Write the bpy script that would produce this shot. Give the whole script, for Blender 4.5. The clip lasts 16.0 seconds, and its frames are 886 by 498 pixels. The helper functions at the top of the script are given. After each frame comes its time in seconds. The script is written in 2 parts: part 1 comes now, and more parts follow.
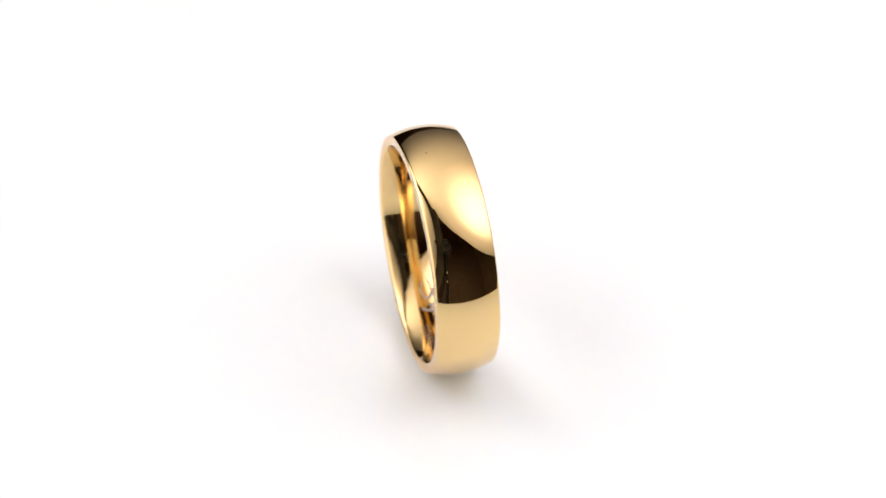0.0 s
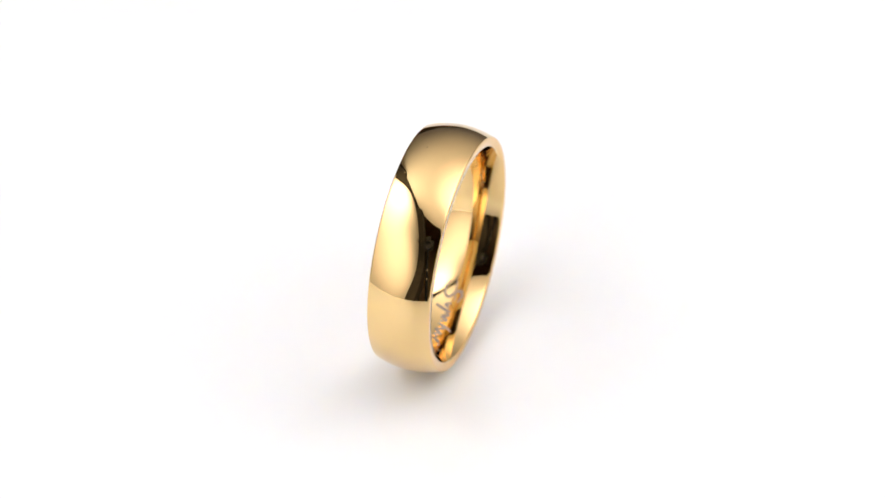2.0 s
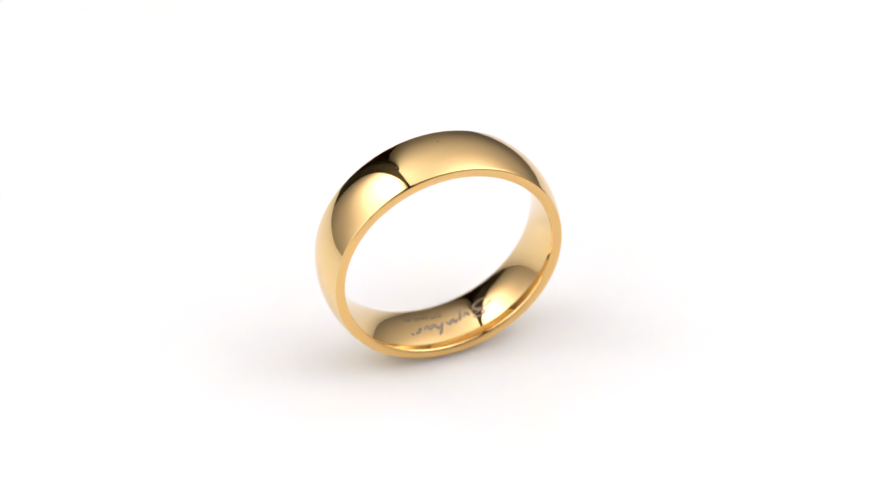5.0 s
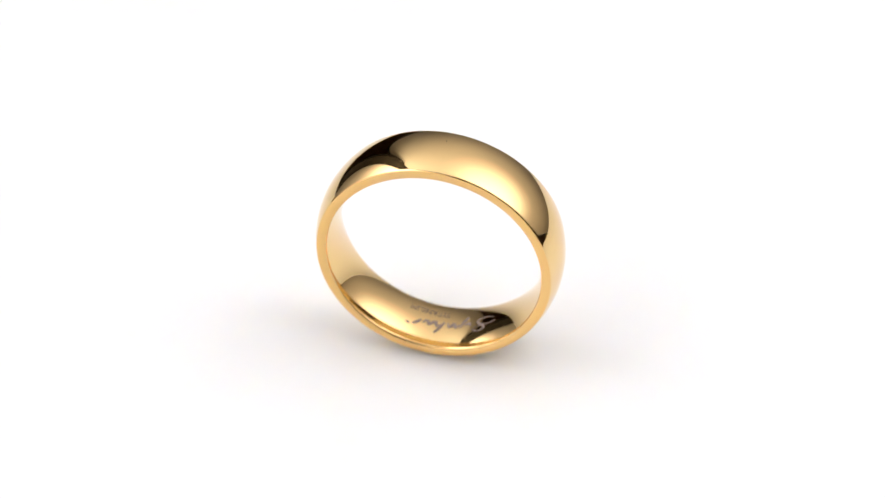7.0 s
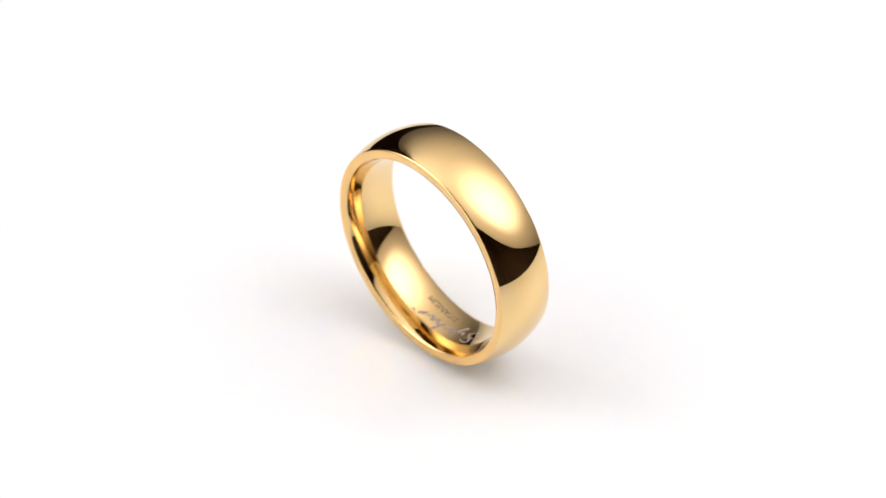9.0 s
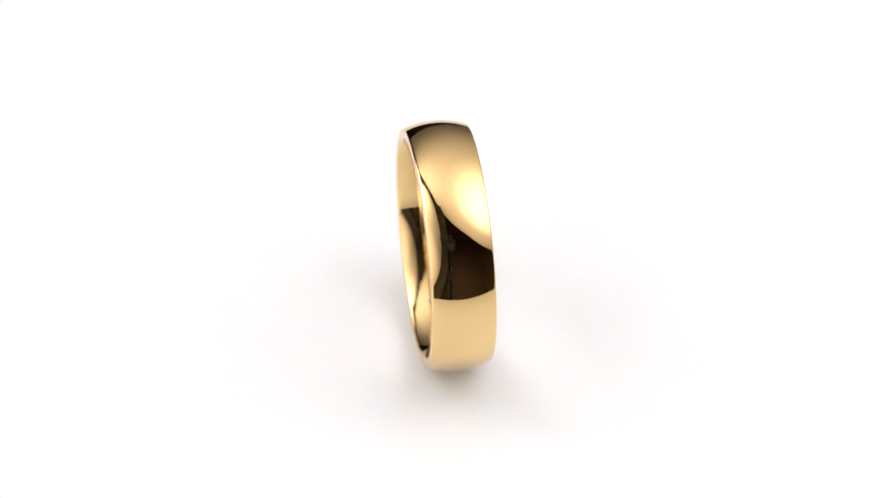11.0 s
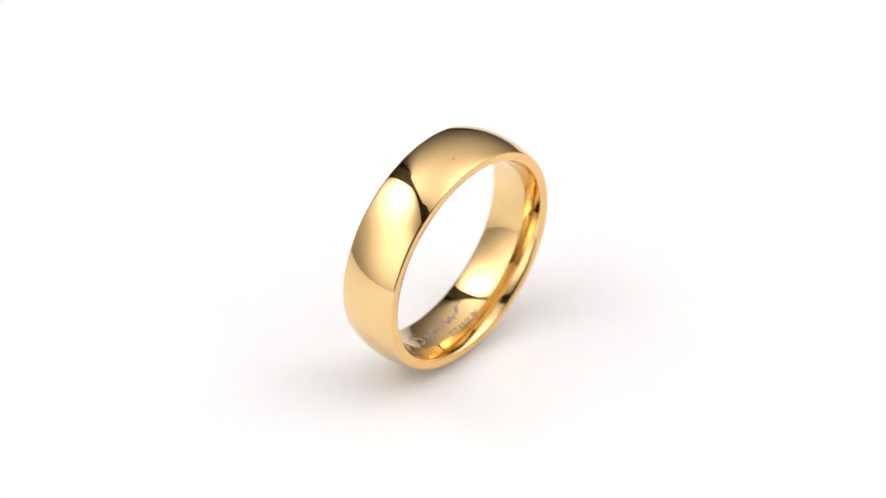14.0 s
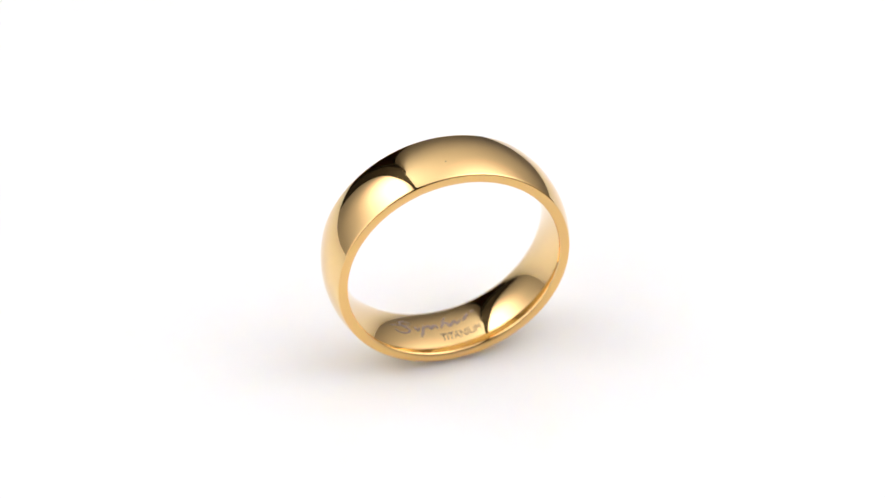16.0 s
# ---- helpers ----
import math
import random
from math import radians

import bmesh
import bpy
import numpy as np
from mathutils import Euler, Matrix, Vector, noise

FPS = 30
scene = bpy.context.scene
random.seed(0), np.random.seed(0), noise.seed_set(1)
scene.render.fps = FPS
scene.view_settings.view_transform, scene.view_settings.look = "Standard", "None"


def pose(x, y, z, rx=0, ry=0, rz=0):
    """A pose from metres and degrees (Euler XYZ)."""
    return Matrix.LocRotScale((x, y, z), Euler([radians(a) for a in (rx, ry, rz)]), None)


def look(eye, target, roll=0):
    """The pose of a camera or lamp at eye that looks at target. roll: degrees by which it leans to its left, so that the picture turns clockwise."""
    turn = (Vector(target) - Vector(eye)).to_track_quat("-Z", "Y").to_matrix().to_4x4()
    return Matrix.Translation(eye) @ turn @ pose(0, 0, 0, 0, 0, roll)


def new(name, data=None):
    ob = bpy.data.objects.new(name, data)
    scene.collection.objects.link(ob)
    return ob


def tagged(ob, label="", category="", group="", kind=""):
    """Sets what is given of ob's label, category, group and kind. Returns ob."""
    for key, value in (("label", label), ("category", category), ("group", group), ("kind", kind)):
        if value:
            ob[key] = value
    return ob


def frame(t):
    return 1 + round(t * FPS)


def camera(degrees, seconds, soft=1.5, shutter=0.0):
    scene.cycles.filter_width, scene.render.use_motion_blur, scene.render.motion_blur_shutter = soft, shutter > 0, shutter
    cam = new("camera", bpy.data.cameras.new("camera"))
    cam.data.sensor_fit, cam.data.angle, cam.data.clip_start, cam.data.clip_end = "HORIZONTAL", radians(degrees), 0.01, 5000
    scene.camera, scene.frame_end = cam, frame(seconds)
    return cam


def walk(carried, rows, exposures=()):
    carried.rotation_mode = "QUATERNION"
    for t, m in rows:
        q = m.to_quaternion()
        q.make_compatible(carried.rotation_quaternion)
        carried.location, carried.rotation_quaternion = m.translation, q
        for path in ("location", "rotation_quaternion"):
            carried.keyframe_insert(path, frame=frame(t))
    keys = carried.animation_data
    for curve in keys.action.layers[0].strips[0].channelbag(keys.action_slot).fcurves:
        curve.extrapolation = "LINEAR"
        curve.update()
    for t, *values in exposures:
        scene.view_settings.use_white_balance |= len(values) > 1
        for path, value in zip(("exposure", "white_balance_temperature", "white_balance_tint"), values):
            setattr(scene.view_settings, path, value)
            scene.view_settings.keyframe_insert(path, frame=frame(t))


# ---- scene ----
# ---- camera ----
cam = camera(9.98, 16.0)
EYE = Vector((0.00009, -0.32130, 0.29014))
AIM = Vector((0.00009, 0.00000, 0.01038))
cam.data.dof.use_dof = True
cam.data.dof.focus_distance = 0.421
cam.data.dof.aperture_fstop = 25.0
walk(cam, [(0.0, look(EYE, AIM)), (16.0, look(EYE, AIM))])

MM = 0.001
RING_R, RIM_R, BAND_W = 10.58 * MM, 10.1 * MM, 5.36 * MM
BORE_R, BORE_SAG = 8.78 * MM, 0.50 * MM


def yaw(t):
    """The turntable's angle in degrees: a steady clockwise turn."""
    return 104.45 - 16.686 * t - 0.0415 * t ** 2 + 0.0024 * t ** 3


# ---- light and exposure ----
world = bpy.data.worlds.new("dim_studio")
world.use_nodes = True
world.node_tree.nodes["Background"].inputs[0].default_value = (0.9, 0.95, 1.0, 1)
world.node_tree.nodes["Background"].inputs[1].default_value = 0.04
scene.world = world
scene.view_settings.exposure = -0.23
LEFT_GLOW, RIGHT_GLOW = 2.1, 2.1


# ---- materials ----
def material(name):
    m = bpy.data.materials.new(name)
    m.use_nodes = True
    return m, m.node_tree.nodes, m.node_tree.links, m.node_tree.nodes["Principled BSDF"]


def plain(name, colour, rough=0.5, metal=0.0, grain=0.15, scale=60.0, bump=0.1):
    """A surface with a fine grain and a broad unevenness in its colour and gloss."""
    m, n, l, b = material(name)
    tc = n.new("ShaderNodeTexCoord")
    fine, broad = n.new("ShaderNodeTexNoise"), n.new("ShaderNodeTexNoise")
    fine.inputs["Scale"].default_value, broad.inputs["Scale"].default_value = scale, scale / 14
    add = n.new("ShaderNodeMath")
    add.operation = "ADD"
    for t in (fine, broad):
        l.new(tc.outputs["Object"], t.inputs["Vector"])
    l.new(fine.outputs["Fac"], add.inputs[0])
    l.new(broad.outputs["Fac"], add.inputs[1])
    ramp = n.new("ShaderNodeMapRange")
    ramp.inputs["From Min"].default_value, ramp.inputs["From Max"].default_value = 0.6, 1.4
    ramp.inputs["To Min"].default_value, ramp.inputs["To Max"].default_value = 1 - grain, 1 + grain
    l.new(add.outputs[0], ramp.inputs["Value"])
    mul = n.new("ShaderNodeVectorMath")
    mul.operation = "SCALE"
    mul.inputs[0].default_value = colour
    l.new(ramp.outputs["Result"], mul.inputs["Scale"])
    l.new(mul.outputs["Vector"], b.inputs["Base Color"])
    b.inputs["Roughness"].default_value, b.inputs["Metallic"].default_value = rough, metal
    if bump:
        bm_ = n.new("ShaderNodeBump")
        bm_.inputs["Strength"].default_value, bm_.inputs["Distance"].default_value = bump, 0.0005
        l.new(fine.outputs["Fac"], bm_.inputs["Height"])
        l.new(bm_.outputs["Normal"], b.inputs["Normal"])
    return m


def gold(name, colour, rough):
    """Polished plating: a clean mirror with faint handling haze."""
    m, n, l, b = material(name)
    b.inputs["Metallic"].default_value = 1.0
    b.inputs["Base Color"].default_value = (*colour, 1)
    tc, t = n.new("ShaderNodeTexCoord"), n.new("ShaderNodeTexNoise")
    t.inputs["Scale"].default_value, t.inputs["Detail"].default_value = 260.0, 4.0
    r = n.new("ShaderNodeMapRange")
    r.inputs["From Min"].default_value, r.inputs["From Max"].default_value = 0.45, 0.8
    r.inputs["To Min"].default_value, r.inputs["To Max"].default_value = rough, rough + 0.03
    l.new(tc.outputs["Object"], t.inputs["Vector"])
    l.new(t.outputs["Fac"], r.inputs["Value"])
    l.new(r.outputs["Result"], b.inputs["Roughness"])
    return m


def glowing(name, spots, edge, strength, dim, bright):
    """A diffuser cloth lit from behind by bulbs at the given places: bright and white over them, dimmer and warmer to the edge."""
    m, n, l, b = material(name)
    tc = n.new("ShaderNodeTexCoord")
    total = None
    for x, y, gain, reach in spots:
        d = n.new("ShaderNodeVectorMath")
        d.operation = "DISTANCE"
        d.inputs[1].default_value = (x, y, 0)
        l.new(tc.outputs["Object"], d.inputs[0])
        r = n.new("ShaderNodeMapRange")
        r.interpolation_type = "SMOOTHERSTEP"
        r.inputs["From Min"].default_value, r.inputs["From Max"].default_value = 0.0, reach
        r.inputs["To Min"].default_value, r.inputs["To Max"].default_value = gain, 0.0
        l.new(d.outputs["Value"], r.inputs["Value"])
        if total is None:
            total = r.outputs["Result"]
        else:
            a = n.new("ShaderNodeMath")
            a.operation = "ADD"
            l.new(total, a.inputs[0])
            l.new(r.outputs["Result"], a.inputs[1])
            total = a.outputs[0]
    weave = n.new("ShaderNodeTexNoise")
    weave.inputs["Scale"].default_value = 40.0
    l.new(tc.outputs["Object"], weave.inputs["Vector"])
    wr = n.new("ShaderNodeMapRange")
    wr.inputs["To Min"].default_value, wr.inputs["To Max"].default_value = 0.96 * strength, 1.04 * strength
    l.new(weave.outputs["Fac"], wr.inputs["Value"])
    base = n.new("ShaderNodeMath")
    base.operation = "ADD"
    base.inputs[1].default_value = edge
    l.new(total, base.inputs[0])
    out = n.new("ShaderNodeMath")
    out.operation = "MULTIPLY"
    l.new(base.outputs[0], out.inputs[0])
    l.new(wr.outputs["Result"], out.inputs[1])
    b.inputs["Base Color"].default_value = (0.6, 0.6, 0.6, 1)
    b.inputs["Roughness"].default_value = 0.9
    tint = n.new("ShaderNodeValToRGB")
    tint.color_ramp.elements[0].position, tint.color_ramp.elements[1].position = 0.05, 0.9
    tint.color_ramp.elements[0].color, tint.color_ramp.elements[1].color = (*dim, 1), (*bright, 1)
    l.new(base.outputs[0], tint.inputs["Fac"])
    l.new(tint.outputs["Color"], b.inputs["Emission Color"])
    l.new(out.outputs[0], b.inputs["Emission Strength"])
    return m


GOLD = gold("polished_gold", (0.80, 0.573, 0.268), 0.03)
# same plating; the deeper orange paints in light bounced twice between gold and plate
RIM_BOUNCE_GOLD = gold("bounce_tinted_rim_gold", (0.79, 0.50, 0.19), 0.10)
ENGRAVED = plain("laser_etched_gold", (0.31, 0.24, 0.205), 0.6, 0.0, 0.2, 3000.0, 0.0)
WORD_ETCH = plain("dark_etched_gold", (0.17, 0.11, 0.08), 0.6, 0.0, 0.2, 3000.0, 0.0)
PINHOLE = plain("plating_speck", (0.10, 0.06, 0.03), 0.6, 0.0, 0.1, 3000.0, 0.0)
WHITE = plain("white_acrylic", (0.835, 0.86, 0.875), 0.12, 0.0, 0.012, 90.0, 0.0)
_p = WHITE.node_tree.nodes["Principled BSDF"].inputs
_p["Subsurface Weight"].default_value, _p["Subsurface Scale"].default_value = 0.6, 0.004
_p["IOR"].default_value = 1.62
_p["Subsurface Radius"].default_value = (1.0, 0.9, 0.7)
GREY_BASE = plain("turntable_base_plastic", (0.05, 0.05, 0.055), 0.5)
BLACK_CLOTH = plain("black_softbox_cloth", (0.015, 0.015, 0.016), 0.9, 0.0, 0.2, 300.0)
# black cloth made lighter and browner to paint in the light on the lip
LIT_LIP_CLOTH = plain("lit_black_lip_cloth", (0.034, 0.028, 0.019), 0.8, 0.0, 0.35, 120.0)
BLACK_METAL = plain("black_stand_metal", (0.02, 0.02, 0.022), 0.4, 0.3)
CLIP_GREY = plain("clamp_metal", (0.35, 0.33, 0.30), 0.4, 0.6, 0.1, 300.0, 0.0)
CHROME = plain("chrome", (0.8, 0.8, 0.8), 0.08, 1.0, 0.05, 200.0, 0.0)
CAMERA_BODY = plain("camera_leatherette", (0.008, 0.008, 0.008), 0.7, 0.0, 0.3, 900.0, 0.3)
LENS_RING = plain("lens_barrel_metal", (0.03, 0.03, 0.032), 0.35, 0.5)
DARK_WOOD = plain("dark_table_laminate", (0.03, 0.027, 0.025), 0.5, 0.0, 0.25, 30.0)
DARK_WALL = plain("dark_studio_wall", (0.62, 0.47, 0.34), 0.9, 0.0, 0.15, 12.0)
DARK_FLOOR = plain("dark_studio_floor", (0.40, 0.32, 0.24), 0.8, 0.0, 0.2, 15.0)
GLASS, _n, _l, _b = material("lens_glass")
_b.inputs["Base Color"].default_value = (0.01, 0.01, 0.014, 1)
_b.inputs["Roughness"].default_value = 0.03


# ---- mesh helpers ----
def part(name, bm, mat, parent=None, label="", smooth=False):
    """Links a bmesh as one mesh object, under a thing or a part."""
    me = bpy.data.meshes.new(name)
    bmesh.ops.recalc_face_normals(bm, faces=bm.faces)
    bm.to_mesh(me)
    bm.free()
    me.materials.append(mat)
    if smooth:
        for f in me.polygons:
            f.use_smooth = True
    ob = new(name, me)
    ob.parent = parent
    return tagged(ob, label)


def box(cx, cy, cz, sx, sy, sz, bevel=0.0):
    bm = bmesh.new()
    bmesh.ops.create_cube(bm, size=1.0)
    bmesh.ops.transform(bm, matrix=Matrix.LocRotScale((cx, cy, cz), None, (sx, sy, sz)), verts=bm.verts)
    if bevel:
        bmesh.ops.bevel(bm, geom=bm.edges[:], offset=bevel, segments=2, affect="EDGES", profile=0.5)
    return bm


def lathe(profile, n, axis="Z", closed=False):
    """A profile of (radius, height) turned about an axis."""
    bm = bmesh.new()
    rings = []
    for k in range(n):
        a = 2 * math.pi * k / n
        c, s = math.cos(a), math.sin(a)
        rings.append([bm.verts.new((r * c, r * s, h) if axis == "Z" else (r * c, h, r * s)) for r, h in profile])
    m = len(profile)
    for k in range(n):
        p, q = rings[k], rings[(k + 1) % n]
        for i in range(m if closed else m - 1):
            j = (i + 1) % m
            bm.faces.new((p[i], q[i], q[j], p[j]))
    if not closed:
        for i in (0, m - 1):
            bm.faces.new([rings[k][i] for k in range(n)])
    return bm


def rod(a, b, r, n=16):
    a, b = Vector(a), Vector(b)
    bm = bmesh.new()
    bmesh.ops.create_cone(bm, cap_ends=True, segments=n, radius1=r, radius2=r, depth=(b - a).length)
    turn = (b - a).to_track_quat("Z", "Y").to_matrix().to_4x4()
    bmesh.ops.transform(bm, matrix=Matrix.Translation((a + b) / 2) @ turn, verts=bm.verts)
    return bm


def rounded_outline(w, h, r, n=8):
    pts = []
    for cx, cy, a0 in ((w / 2 - r, h / 2 - r, 0), (-w / 2 + r, h / 2 - r, 90), (-w / 2 + r, -h / 2 + r, 180), (w / 2 - r, -h / 2 + r, 270)):
        for k in range(n + 1):
            a = radians(a0 + 90 * k / n)
            pts.append((cx + r * math.cos(a), cy + r * math.sin(a)))
    return pts


# ---- the studio ----
FLOOR_Z, TABLE_Z = -0.86, -0.10
room = 1.6
tagged(part("floor", box(0, 0, FLOOR_Z - 0.05, 2 * room, 2 * room, 0.1), DARK_FLOOR), "brown studio floor under the small table", "floor", kind="structure")
tagged(part("ceiling", box(0, 0, 1.75, 2 * room, 2 * room, 0.1), DARK_WALL), "unlit grey-brown studio ceiling", "ceiling", kind="structure")
for wn, wx, wy, sx, sy in (("wall_north", 0, room + 0.05, 2 * room, 0.1), ("wall_south", 0, -room - 0.05, 2 * room, 0.1),
                           ("wall_east", room + 0.05, 0, 0.1, 2 * room + 0.2), ("wall_west", -room - 0.05, 0, 0.1, 2 * room + 0.2)):
    tagged(part(wn, box(wx, wy, (1.7 + FLOOR_Z) / 2, sx, sy, 1.7 - FLOOR_Z), DARK_WALL), "unlit grey-brown painted studio wall", "wall", kind="structure")


def make_table():
    thing = tagged(new("small_table"), "small dark table carrying the white turntable", "table")
    part("tabletop", box(0, 0, TABLE_Z - 0.0125, 0.31, 0.31, 0.025, 0.003), DARK_WOOD, thing)
    for x in (-0.13, 0.13):
        for y in (-0.13, 0.13):
            h = TABLE_Z - 0.025 - FLOOR_Z
            part("leg", box(x, y, FLOOR_Z + h / 2, 0.03, 0.03, h, 0.003), DARK_WOOD, thing)
    return thing


def make_turntable():
    """A fixed dark base with a round white plate that turns on it."""
    base = tagged(new("turntable"), "round white acrylic display turntable on a dark base", "turntable")
    part("base", lathe([(0.050, TABLE_Z), (0.055, TABLE_Z + 0.004), (0.055, TABLE_Z + 0.045), (0.050, TABLE_Z + 0.05)], 64), GREY_BASE, base, "dark plastic base")
    part("spindle", lathe([(0.012, TABLE_Z + 0.05), (0.012, -0.004)], 32), GREY_BASE, base)
    R = 0.083
    plate = part("plate", lathe([(R - 0.0006, -0.004), (R, -0.0035), (R, -0.0006), (R - 0.0006, 0.0)], 128), WHITE, base, "glossy white round plate")
    return base, plate


# ---- the ring ----
def bore_radius(w):
    """The comfort-fit bore: convex across its width, narrowest in the middle."""
    return BORE_R + BORE_SAG * (2 * w / BAND_W) ** 2


def band_profile():
    """Section of the band: a low dome outside, narrow rims, a comfort-rounded bore."""
    h, pts = BAND_W / 2, []
    for k in range(-24, 25):
        s = k / 24
        pts.append((RIM_R + (RING_R - RIM_R) * (1 - s * s), s * (h - 0.06 * MM)))
    lip = bore_radius(h)
    edge = [(RIM_R - 0.05 * MM, h - 0.012 * MM), (RIM_R - 0.11 * MM, h), (lip + 0.03 * MM, h)]
    curve = [(bore_radius(w), w) for w in ((h - 0.05 * MM) * (1 - k / 20) for k in range(20))]
    right = edge + curve
    left = [(r, -w) for r, w in reversed(right)]
    return pts + right + [(bore_radius(0), 0.0)] + left


def on_bore(along, across, lift):
    """A point of the bore: along it from the lowest point, across it, and lifted off it."""
    a = -math.pi / 2 - along / BORE_R
    r = bore_radius(across) - lift
    return Vector((r * math.cos(a), across, r * math.sin(a)))


def etched_word(text, start, length, across, height):
    """Lettering laid on the bore."""
    cu = bpy.data.curves.new("lettering", "FONT")
    cu.body, cu.size, cu.extrude = text, 1.0, 0.0
    tmp = bpy.data.objects.new("lettering", cu)
    scene.collection.objects.link(tmp)
    me = tmp.evaluated_get(bpy.context.evaluated_depsgraph_get()).to_mesh()
    bm = bmesh.new()
    bm.from_mesh(me)
    tmp.to_mesh_clear()
    bpy.data.objects.remove(tmp)
    bpy.data.curves.remove(cu)
    bmesh.ops.triangulate(bm, faces=bm.faces)
    bmesh.ops.subdivide_edges(bm, edges=bm.edges[:], cuts=1)
    xs, ys = [v.co.x for v in bm.verts], [v.co.y for v in bm.verts]
    x0, x1, y0, y1 = min(xs), max(xs), min(ys), max(ys)
    for v in bm.verts:
        u, w = (v.co.x - x0) / (x1 - x0), (v.co.y - y0) / (y1 - y0)
        v.co = on_bore(start + u * length, across - w * height, 0.012 * MM)
    return bm


def etched_stroke(points, width):
    """A flat ribbon of a pen's stroke on the bore."""
    bm = bmesh.new()
    rows = []
    for i, (x, y) in enumerate(points):
        a, b = points[max(i - 1, 0)], points[min(i + 1, len(points) - 1)]
        t = Vector((b[0] - a[0], b[1] - a[1])).normalized()
        taper = 0.45 + 0.55 * math.sin(math.pi * (i + 0.5) / len(points))
        nx, ny = -t.y * width * taper / 2, t.x * width * taper / 2
        rows.append((bm.verts.new(on_bore(x + nx, y + ny, 0.012 * MM)), bm.verts.new(on_bore(x - nx, y - ny, 0.012 * MM))))
    for p, q in zip(rows, rows[1:]):
        bm.faces.new((p[0], p[1], q[1], q[0]))
    return bm


def smooth_line(points, steps=7):
    """A soft curve through pen points given in millimetres."""
    out = []
    p = [Vector(q) for q in (points[0], *points, points[-1])]
    for a, b, c, d in zip(p, p[1:], p[2:], p[3:]):
        for k in range(steps):
            f = k / steps
            q = 0.5 * (2 * b + (c - a) * f + (2 * a - 5 * b + 4 * c - d) * f * f + (3 * b - a - 3 * c + d) * f ** 3)
            out.append((q.x * MM, q.y * MM))
    return out + [(p[-1].x * MM, p[-1].y * MM)]


FLOURISH = [
    ([(-2.9, -0.75), (-3.5, -1.0), (-4.0, -0.8), (-3.8, -0.35), (-3.3, 0.0), (-3.4, 0.4), (-4.1, 0.6), (-4.8, 0.35)], 0.24),
    ([(-5.1, -0.1), (-4.5, -0.3), (-3.8, -0.35), (-3.0, -0.55)], 0.15),
    ([(-2.7, -0.4), (-2.5, 0.1), (-2.2, -0.3)], 0.26),
    ([(-1.8, -0.55), (-2.05, 0.25), (-2.35, 0.9)], 0.28),
    ([(-1.7, -0.15), (-1.4, -0.5), (-1.2, -0.05), (-0.85, -0.5), (-0.65, 0.0)], 0.30),
    ([(0.3, -1.3), (-0.05, -0.7), (-0.35, 0.05)], 0.26),
    ([(-0.2, -0.2), (0.2, -0.55), (0.45, -0.05), (0.9, -0.5), (1.1, -0.1), (1.5, -0.5)], 0.30),
    ([(2.3, -0.9), (1.95, -0.6), (1.65, -0.2)], 0.30),
    ([(2.5, -1.0), (2.85, -0.9)], 0.2),
]
SPECKS = [(88.5, 0.99)]


def make_ring():
    ring = tagged(new("ring"), "polished gold domed wedding ring standing upright on white", "ring")
    band = part("band", lathe(band_profile(), 360, axis="Y", closed=True), GOLD, ring, smooth=True)
    band.location = (0, 0, RING_R)
    # rim faces take the gold with the bounced light in its colour
    band.data.materials.append(RIM_BOUNCE_GOLD)
    for f in band.data.polygons:
        if abs(f.normal.y) > 0.8:
            f.material_index = 1
    word = part("etched_word", etched_word("TITANIUM", -0.65 * MM, 3.5 * MM, 1.45 * MM, 0.72 * MM), WORD_ETCH, band, "grey etched capital letters")
    # the maker's flourish above the word: a large looped capital with a long sweep, then small joined letters
    for points, width in FLOURISH:
        part("etched_stroke", etched_stroke(smooth_line(points), width * MM), ENGRAVED, band)
    # a pit in the plating on the dome
    for along, across in SPECKS:
        a = radians(along)
        bm = bmesh.new()
        bmesh.ops.create_uvsphere(bm, u_segments=10, v_segments=6, radius=0.042 * MM)
        r = RIM_R + (RING_R - RIM_R) * (1 - (2 * across * MM / BAND_W) ** 2)
        bmesh.ops.translate(bm, verts=bm.verts, vec=(r * math.cos(a), across * MM, r * math.sin(a)))
        part("pit", bm, PINHOLE, band, "tiny dark pit in the plating", True)
    return ring


table = make_table()
turntable, plate = make_turntable()
ring = make_ring()


# ---- softboxes ----
def direction(az, el):
    """az: degrees from the camera's side, growing to its right; el: degrees above the horizon."""
    a, e = radians(az), radians(el)
    return Vector((math.sin(a) * math.cos(e), -math.cos(a) * math.cos(e), math.sin(e)))


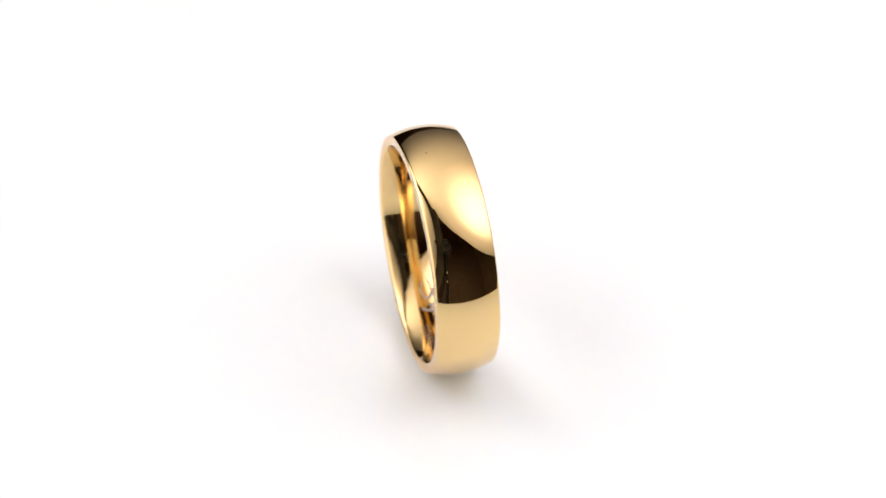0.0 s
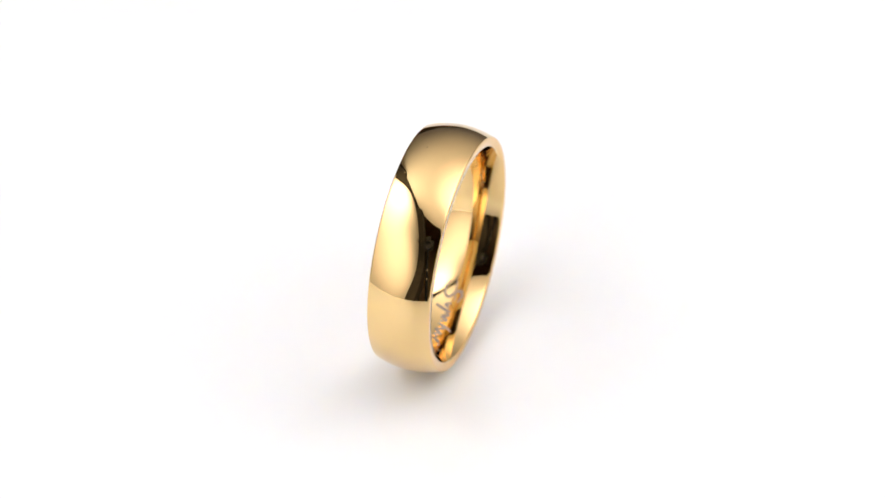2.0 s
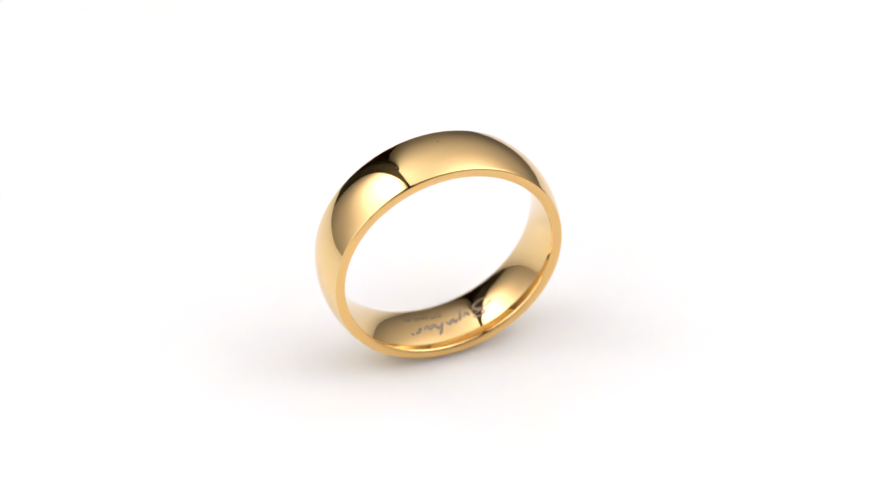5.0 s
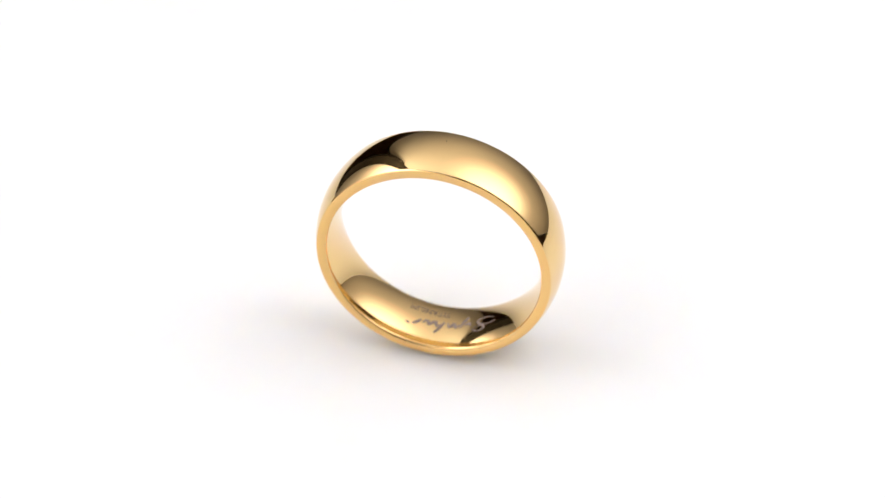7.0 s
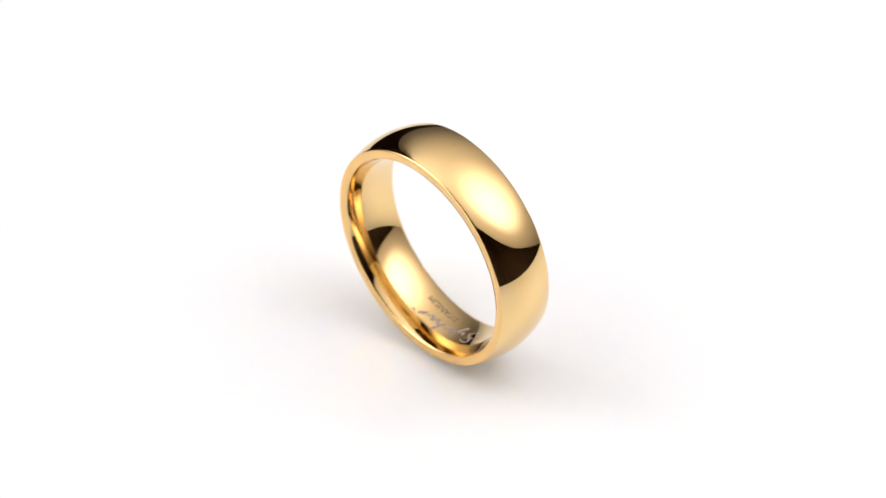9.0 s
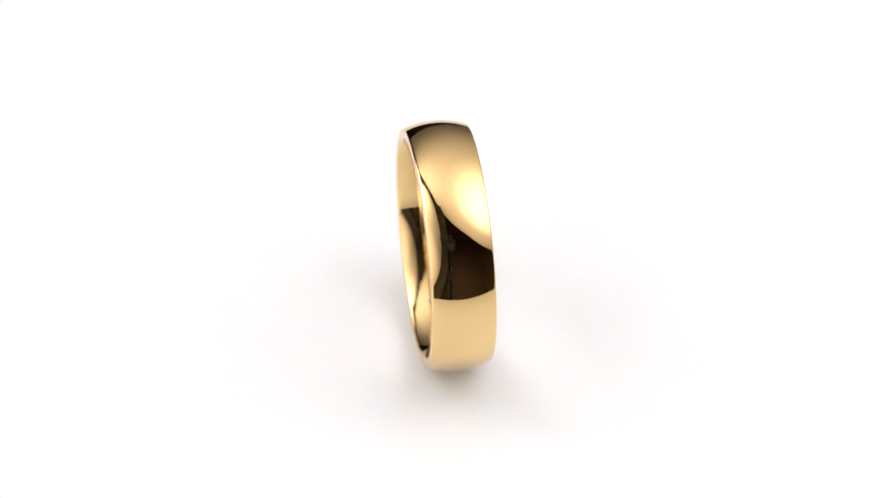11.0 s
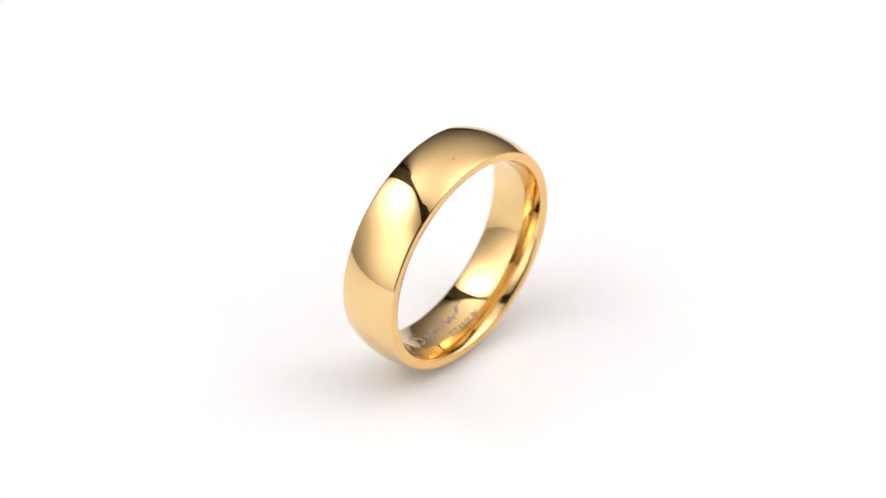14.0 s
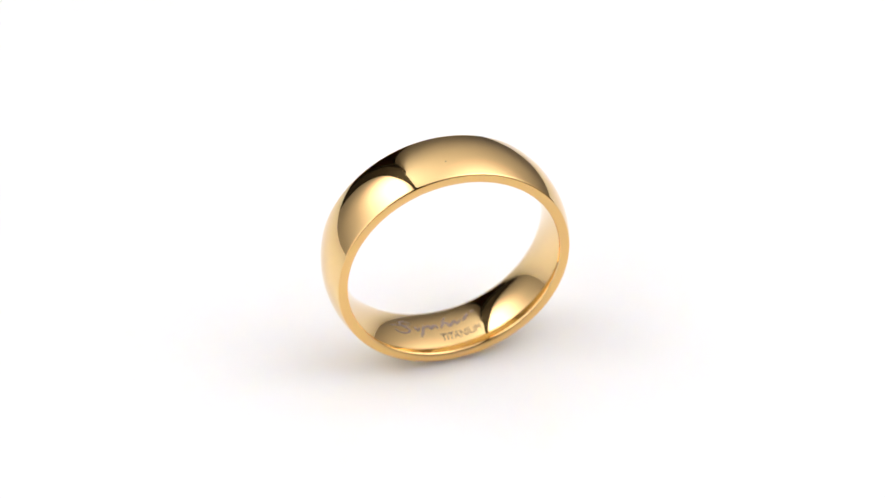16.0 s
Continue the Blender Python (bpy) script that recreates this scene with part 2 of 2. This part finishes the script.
def make_softbox(label, az, el, distance, turn, x0, x1, y0, y1, corner, mat, lip, reach):
    """A lamp with a black hood and a white cloth front that faces the ring."""
    n = direction(az, el)
    right = n.cross(Vector((0, 0, 1))).normalized()
    up = right.cross(n)
    t = radians(turn)
    ax, ay = right * math.cos(t) + up * math.sin(t), up * math.cos(t) - right * math.sin(t)
    centre = Vector((0, 0, RING_R)) + n * distance + ax * (x0 + x1) / 2 * distance + ay * (y0 + y1) / 2 * distance
    m = Matrix((ax, ay, -n)).transposed().to_4x4()
    m.translation = centre
    thing = tagged(new("softbox"), label, "softbox", "studio lamps")
    thing.matrix_world = m
    w, h = (x1 - x0) * distance, (y1 - y0) * distance
    out = rounded_outline(w, h, corner * distance)
    bm = bmesh.new()
    bm.faces.new([bm.verts.new((x, y, 0)) for x, y in out])
    part("diffuser", bm, mat, thing, "glowing white diffuser cloth")
    def skin(rings):
        bm = bmesh.new()
        k = len(out)
        loops = [[bm.verts.new((x * sx, y * sy, z)) for x, y in out] for sx, sy, z in rings]
        for a, b in zip(loops, loops[1:]):
            for i in range(k):
                bm.faces.new((a[i], a[(i + 1) % k], b[(i + 1) % k], b[i]))
        return bm, loops

    bm, loops = skin(((1.0, 1.0, -0.003), (1.0, 1.0, -0.02), (0.45, 0.45, -0.20), (0.2, 0.2, -0.24)))
    bm.faces.new(loops[-1])
    part("hood", bm, BLACK_CLOTH, thing)
    gx, gy = 1 + 2 * lip / w, 1 + 2 * lip / h
    bm, loops = skin(((1.001, 1.001, -0.003), (1.001, 1.001, lip), (gx, gy, lip), (gx, gy, -0.003), (1.001, 1.001, -0.003)))
    part("lip", bm, LIT_LIP_CLOTH, thing, "black cloth lip round the diffuser")
    foot = m.inverted()
    back = m @ Vector((0, 0, -0.24))
    away = direction(az, 0) * max(reach, 0.12)
    ground = Vector((back.x + away.x, back.y + away.y, FLOOR_Z))
    joint = Vector((ground.x, ground.y, back.z))
    part("boom", rod(foot @ back, foot @ joint, 0.012), BLACK_METAL, thing)
    part("pole", rod(foot @ joint, foot @ ground, 0.014), BLACK_METAL, thing)
    for k in range(3):
        a = radians(120 * k + az)
        part("leg", rod(foot @ (ground + Vector((0, 0, 0.25))), foot @ (ground + Vector((0.32 * math.cos(a), 0.32 * math.sin(a), 0.012))), 0.01), BLACK_METAL, thing)
    return thing


LD, RD = 0.22, 0.28
WARM, COOL = (1.0, 0.88, 0.81), (1.0, 0.965, 0.975)
left_glow = glowing("left_diffuser_cloth", [(-0.061, 0.209, 0.72, 0.45), (-0.035, 0.217, 1.5, 0.31), (-0.040, -0.151, 0.73, 0.30)], 0.035, LEFT_GLOW, WARM, COOL)
right_glow = glowing("right_diffuser_cloth", [(-0.009, 0.252, 0.47, 0.80), (0.016, 0.123, 1.3, 0.32)], 0.036, RIGHT_GLOW, WARM, COOL)
low_box = make_softbox("lit arched softbox standing low beside the turntable", -75, 0, LD, -54, -2.60, 1.255, -1.14, 1.965, 1.45, left_glow, 0.075, 0.0)
make_softbox("large lit softbox leaning over the turntable from behind", 140, 45, RD, -43.6, -1.448, 1.90, -1.873, 2.52, 1.28, right_glow, 0.006, 0.75)
# clamps on the low softbox's lip
for cx, cy, turn in ((0.05, 0.362, 90), (-0.222, 0.318, 110)):
    clip = part("clip", box(0, 0, 0.071, 0.05, 0.014, 0.006, 0.001), CLIP_GREY, low_box, "small grey metal clamp")
    clip.matrix_basis = pose(cx, cy, 0, 0, 0, turn)

bracket = part("bracket", box(0, 0, 0.012, 0.085, 0.022, 0.012, 0.002), BLACK_METAL, low_box, "black mounting bracket at the cloth's edge")
bracket.matrix_basis = pose(-0.395, -0.140, 0, 0, 0, 24)


# ---- the product camera behind the viewpoint ----
def make_camera_body():
    thing = tagged(new("product_camera"), "black camera on a tripod facing the ring", "camera")
    m = look(EYE, AIM)
    thing.matrix_world = m
    part("lens_barrel", lathe([(0.030, 0.016), (0.044, 0.016), (0.044, 0.10), (0.030, 0.13), (0.030, 0.016)][:4], 48), LENS_RING, thing)
    part("front_glass", lathe([(0.001, 0.0150), (0.027, 0.0156)], 48), GLASS, thing)
    part("body", box(0, 0.0, 0.165, 0.13, 0.09, 0.07, 0.012), CAMERA_BODY, thing)
    part("viewfinder_hump", box(0, 0.068, 0.165, 0.06, 0.03, 0.05, 0.008), CAMERA_BODY, thing)
    inv = m.inverted()
    top = m @ Vector((0, -0.05, 0.165))
    low = Vector((top.x, top.y, -0.12))
    part("centre_column", rod(inv @ top, inv @ low, 0.012), BLACK_CLOTH, thing)
    # two chrome balls, added only to put small bright glints into the ring's reflection
    for z in (0.17, 0.10):
        bm = bmesh.new()
        bmesh.ops.create_uvsphere(bm, u_segments=16, v_segments=10, radius=0.010)
        bmesh.ops.translate(bm, verts=bm.verts, vec=inv @ Vector((top.x, top.y + 0.015, z)))
        part("glint_ball", bm, CHROME, thing, "small chrome ball added for its glint", True)
    for k in range(3):
        a = radians(120 * k + 30)
        part("tripod_leg", rod(inv @ low, inv @ Vector((low.x + 0.35 * math.cos(a), low.y + 0.35 * math.sin(a), FLOOR_Z)), 0.012), BLACK_METAL, thing)
    return thing


make_camera_body()


# ---- what turns ----
def motions():
    times = [0.5 * k for k in range(33)]
    offset = pose(-0.000190, 0.000335, 0.0)
    walk(ring, [(t, pose(0, 0, 0, 0, 0, yaw(t)) @ offset) for t in times])
    walk(plate, [(t, pose(0, 0, 0, 0, 0, yaw(t))) for t in times])


motions()
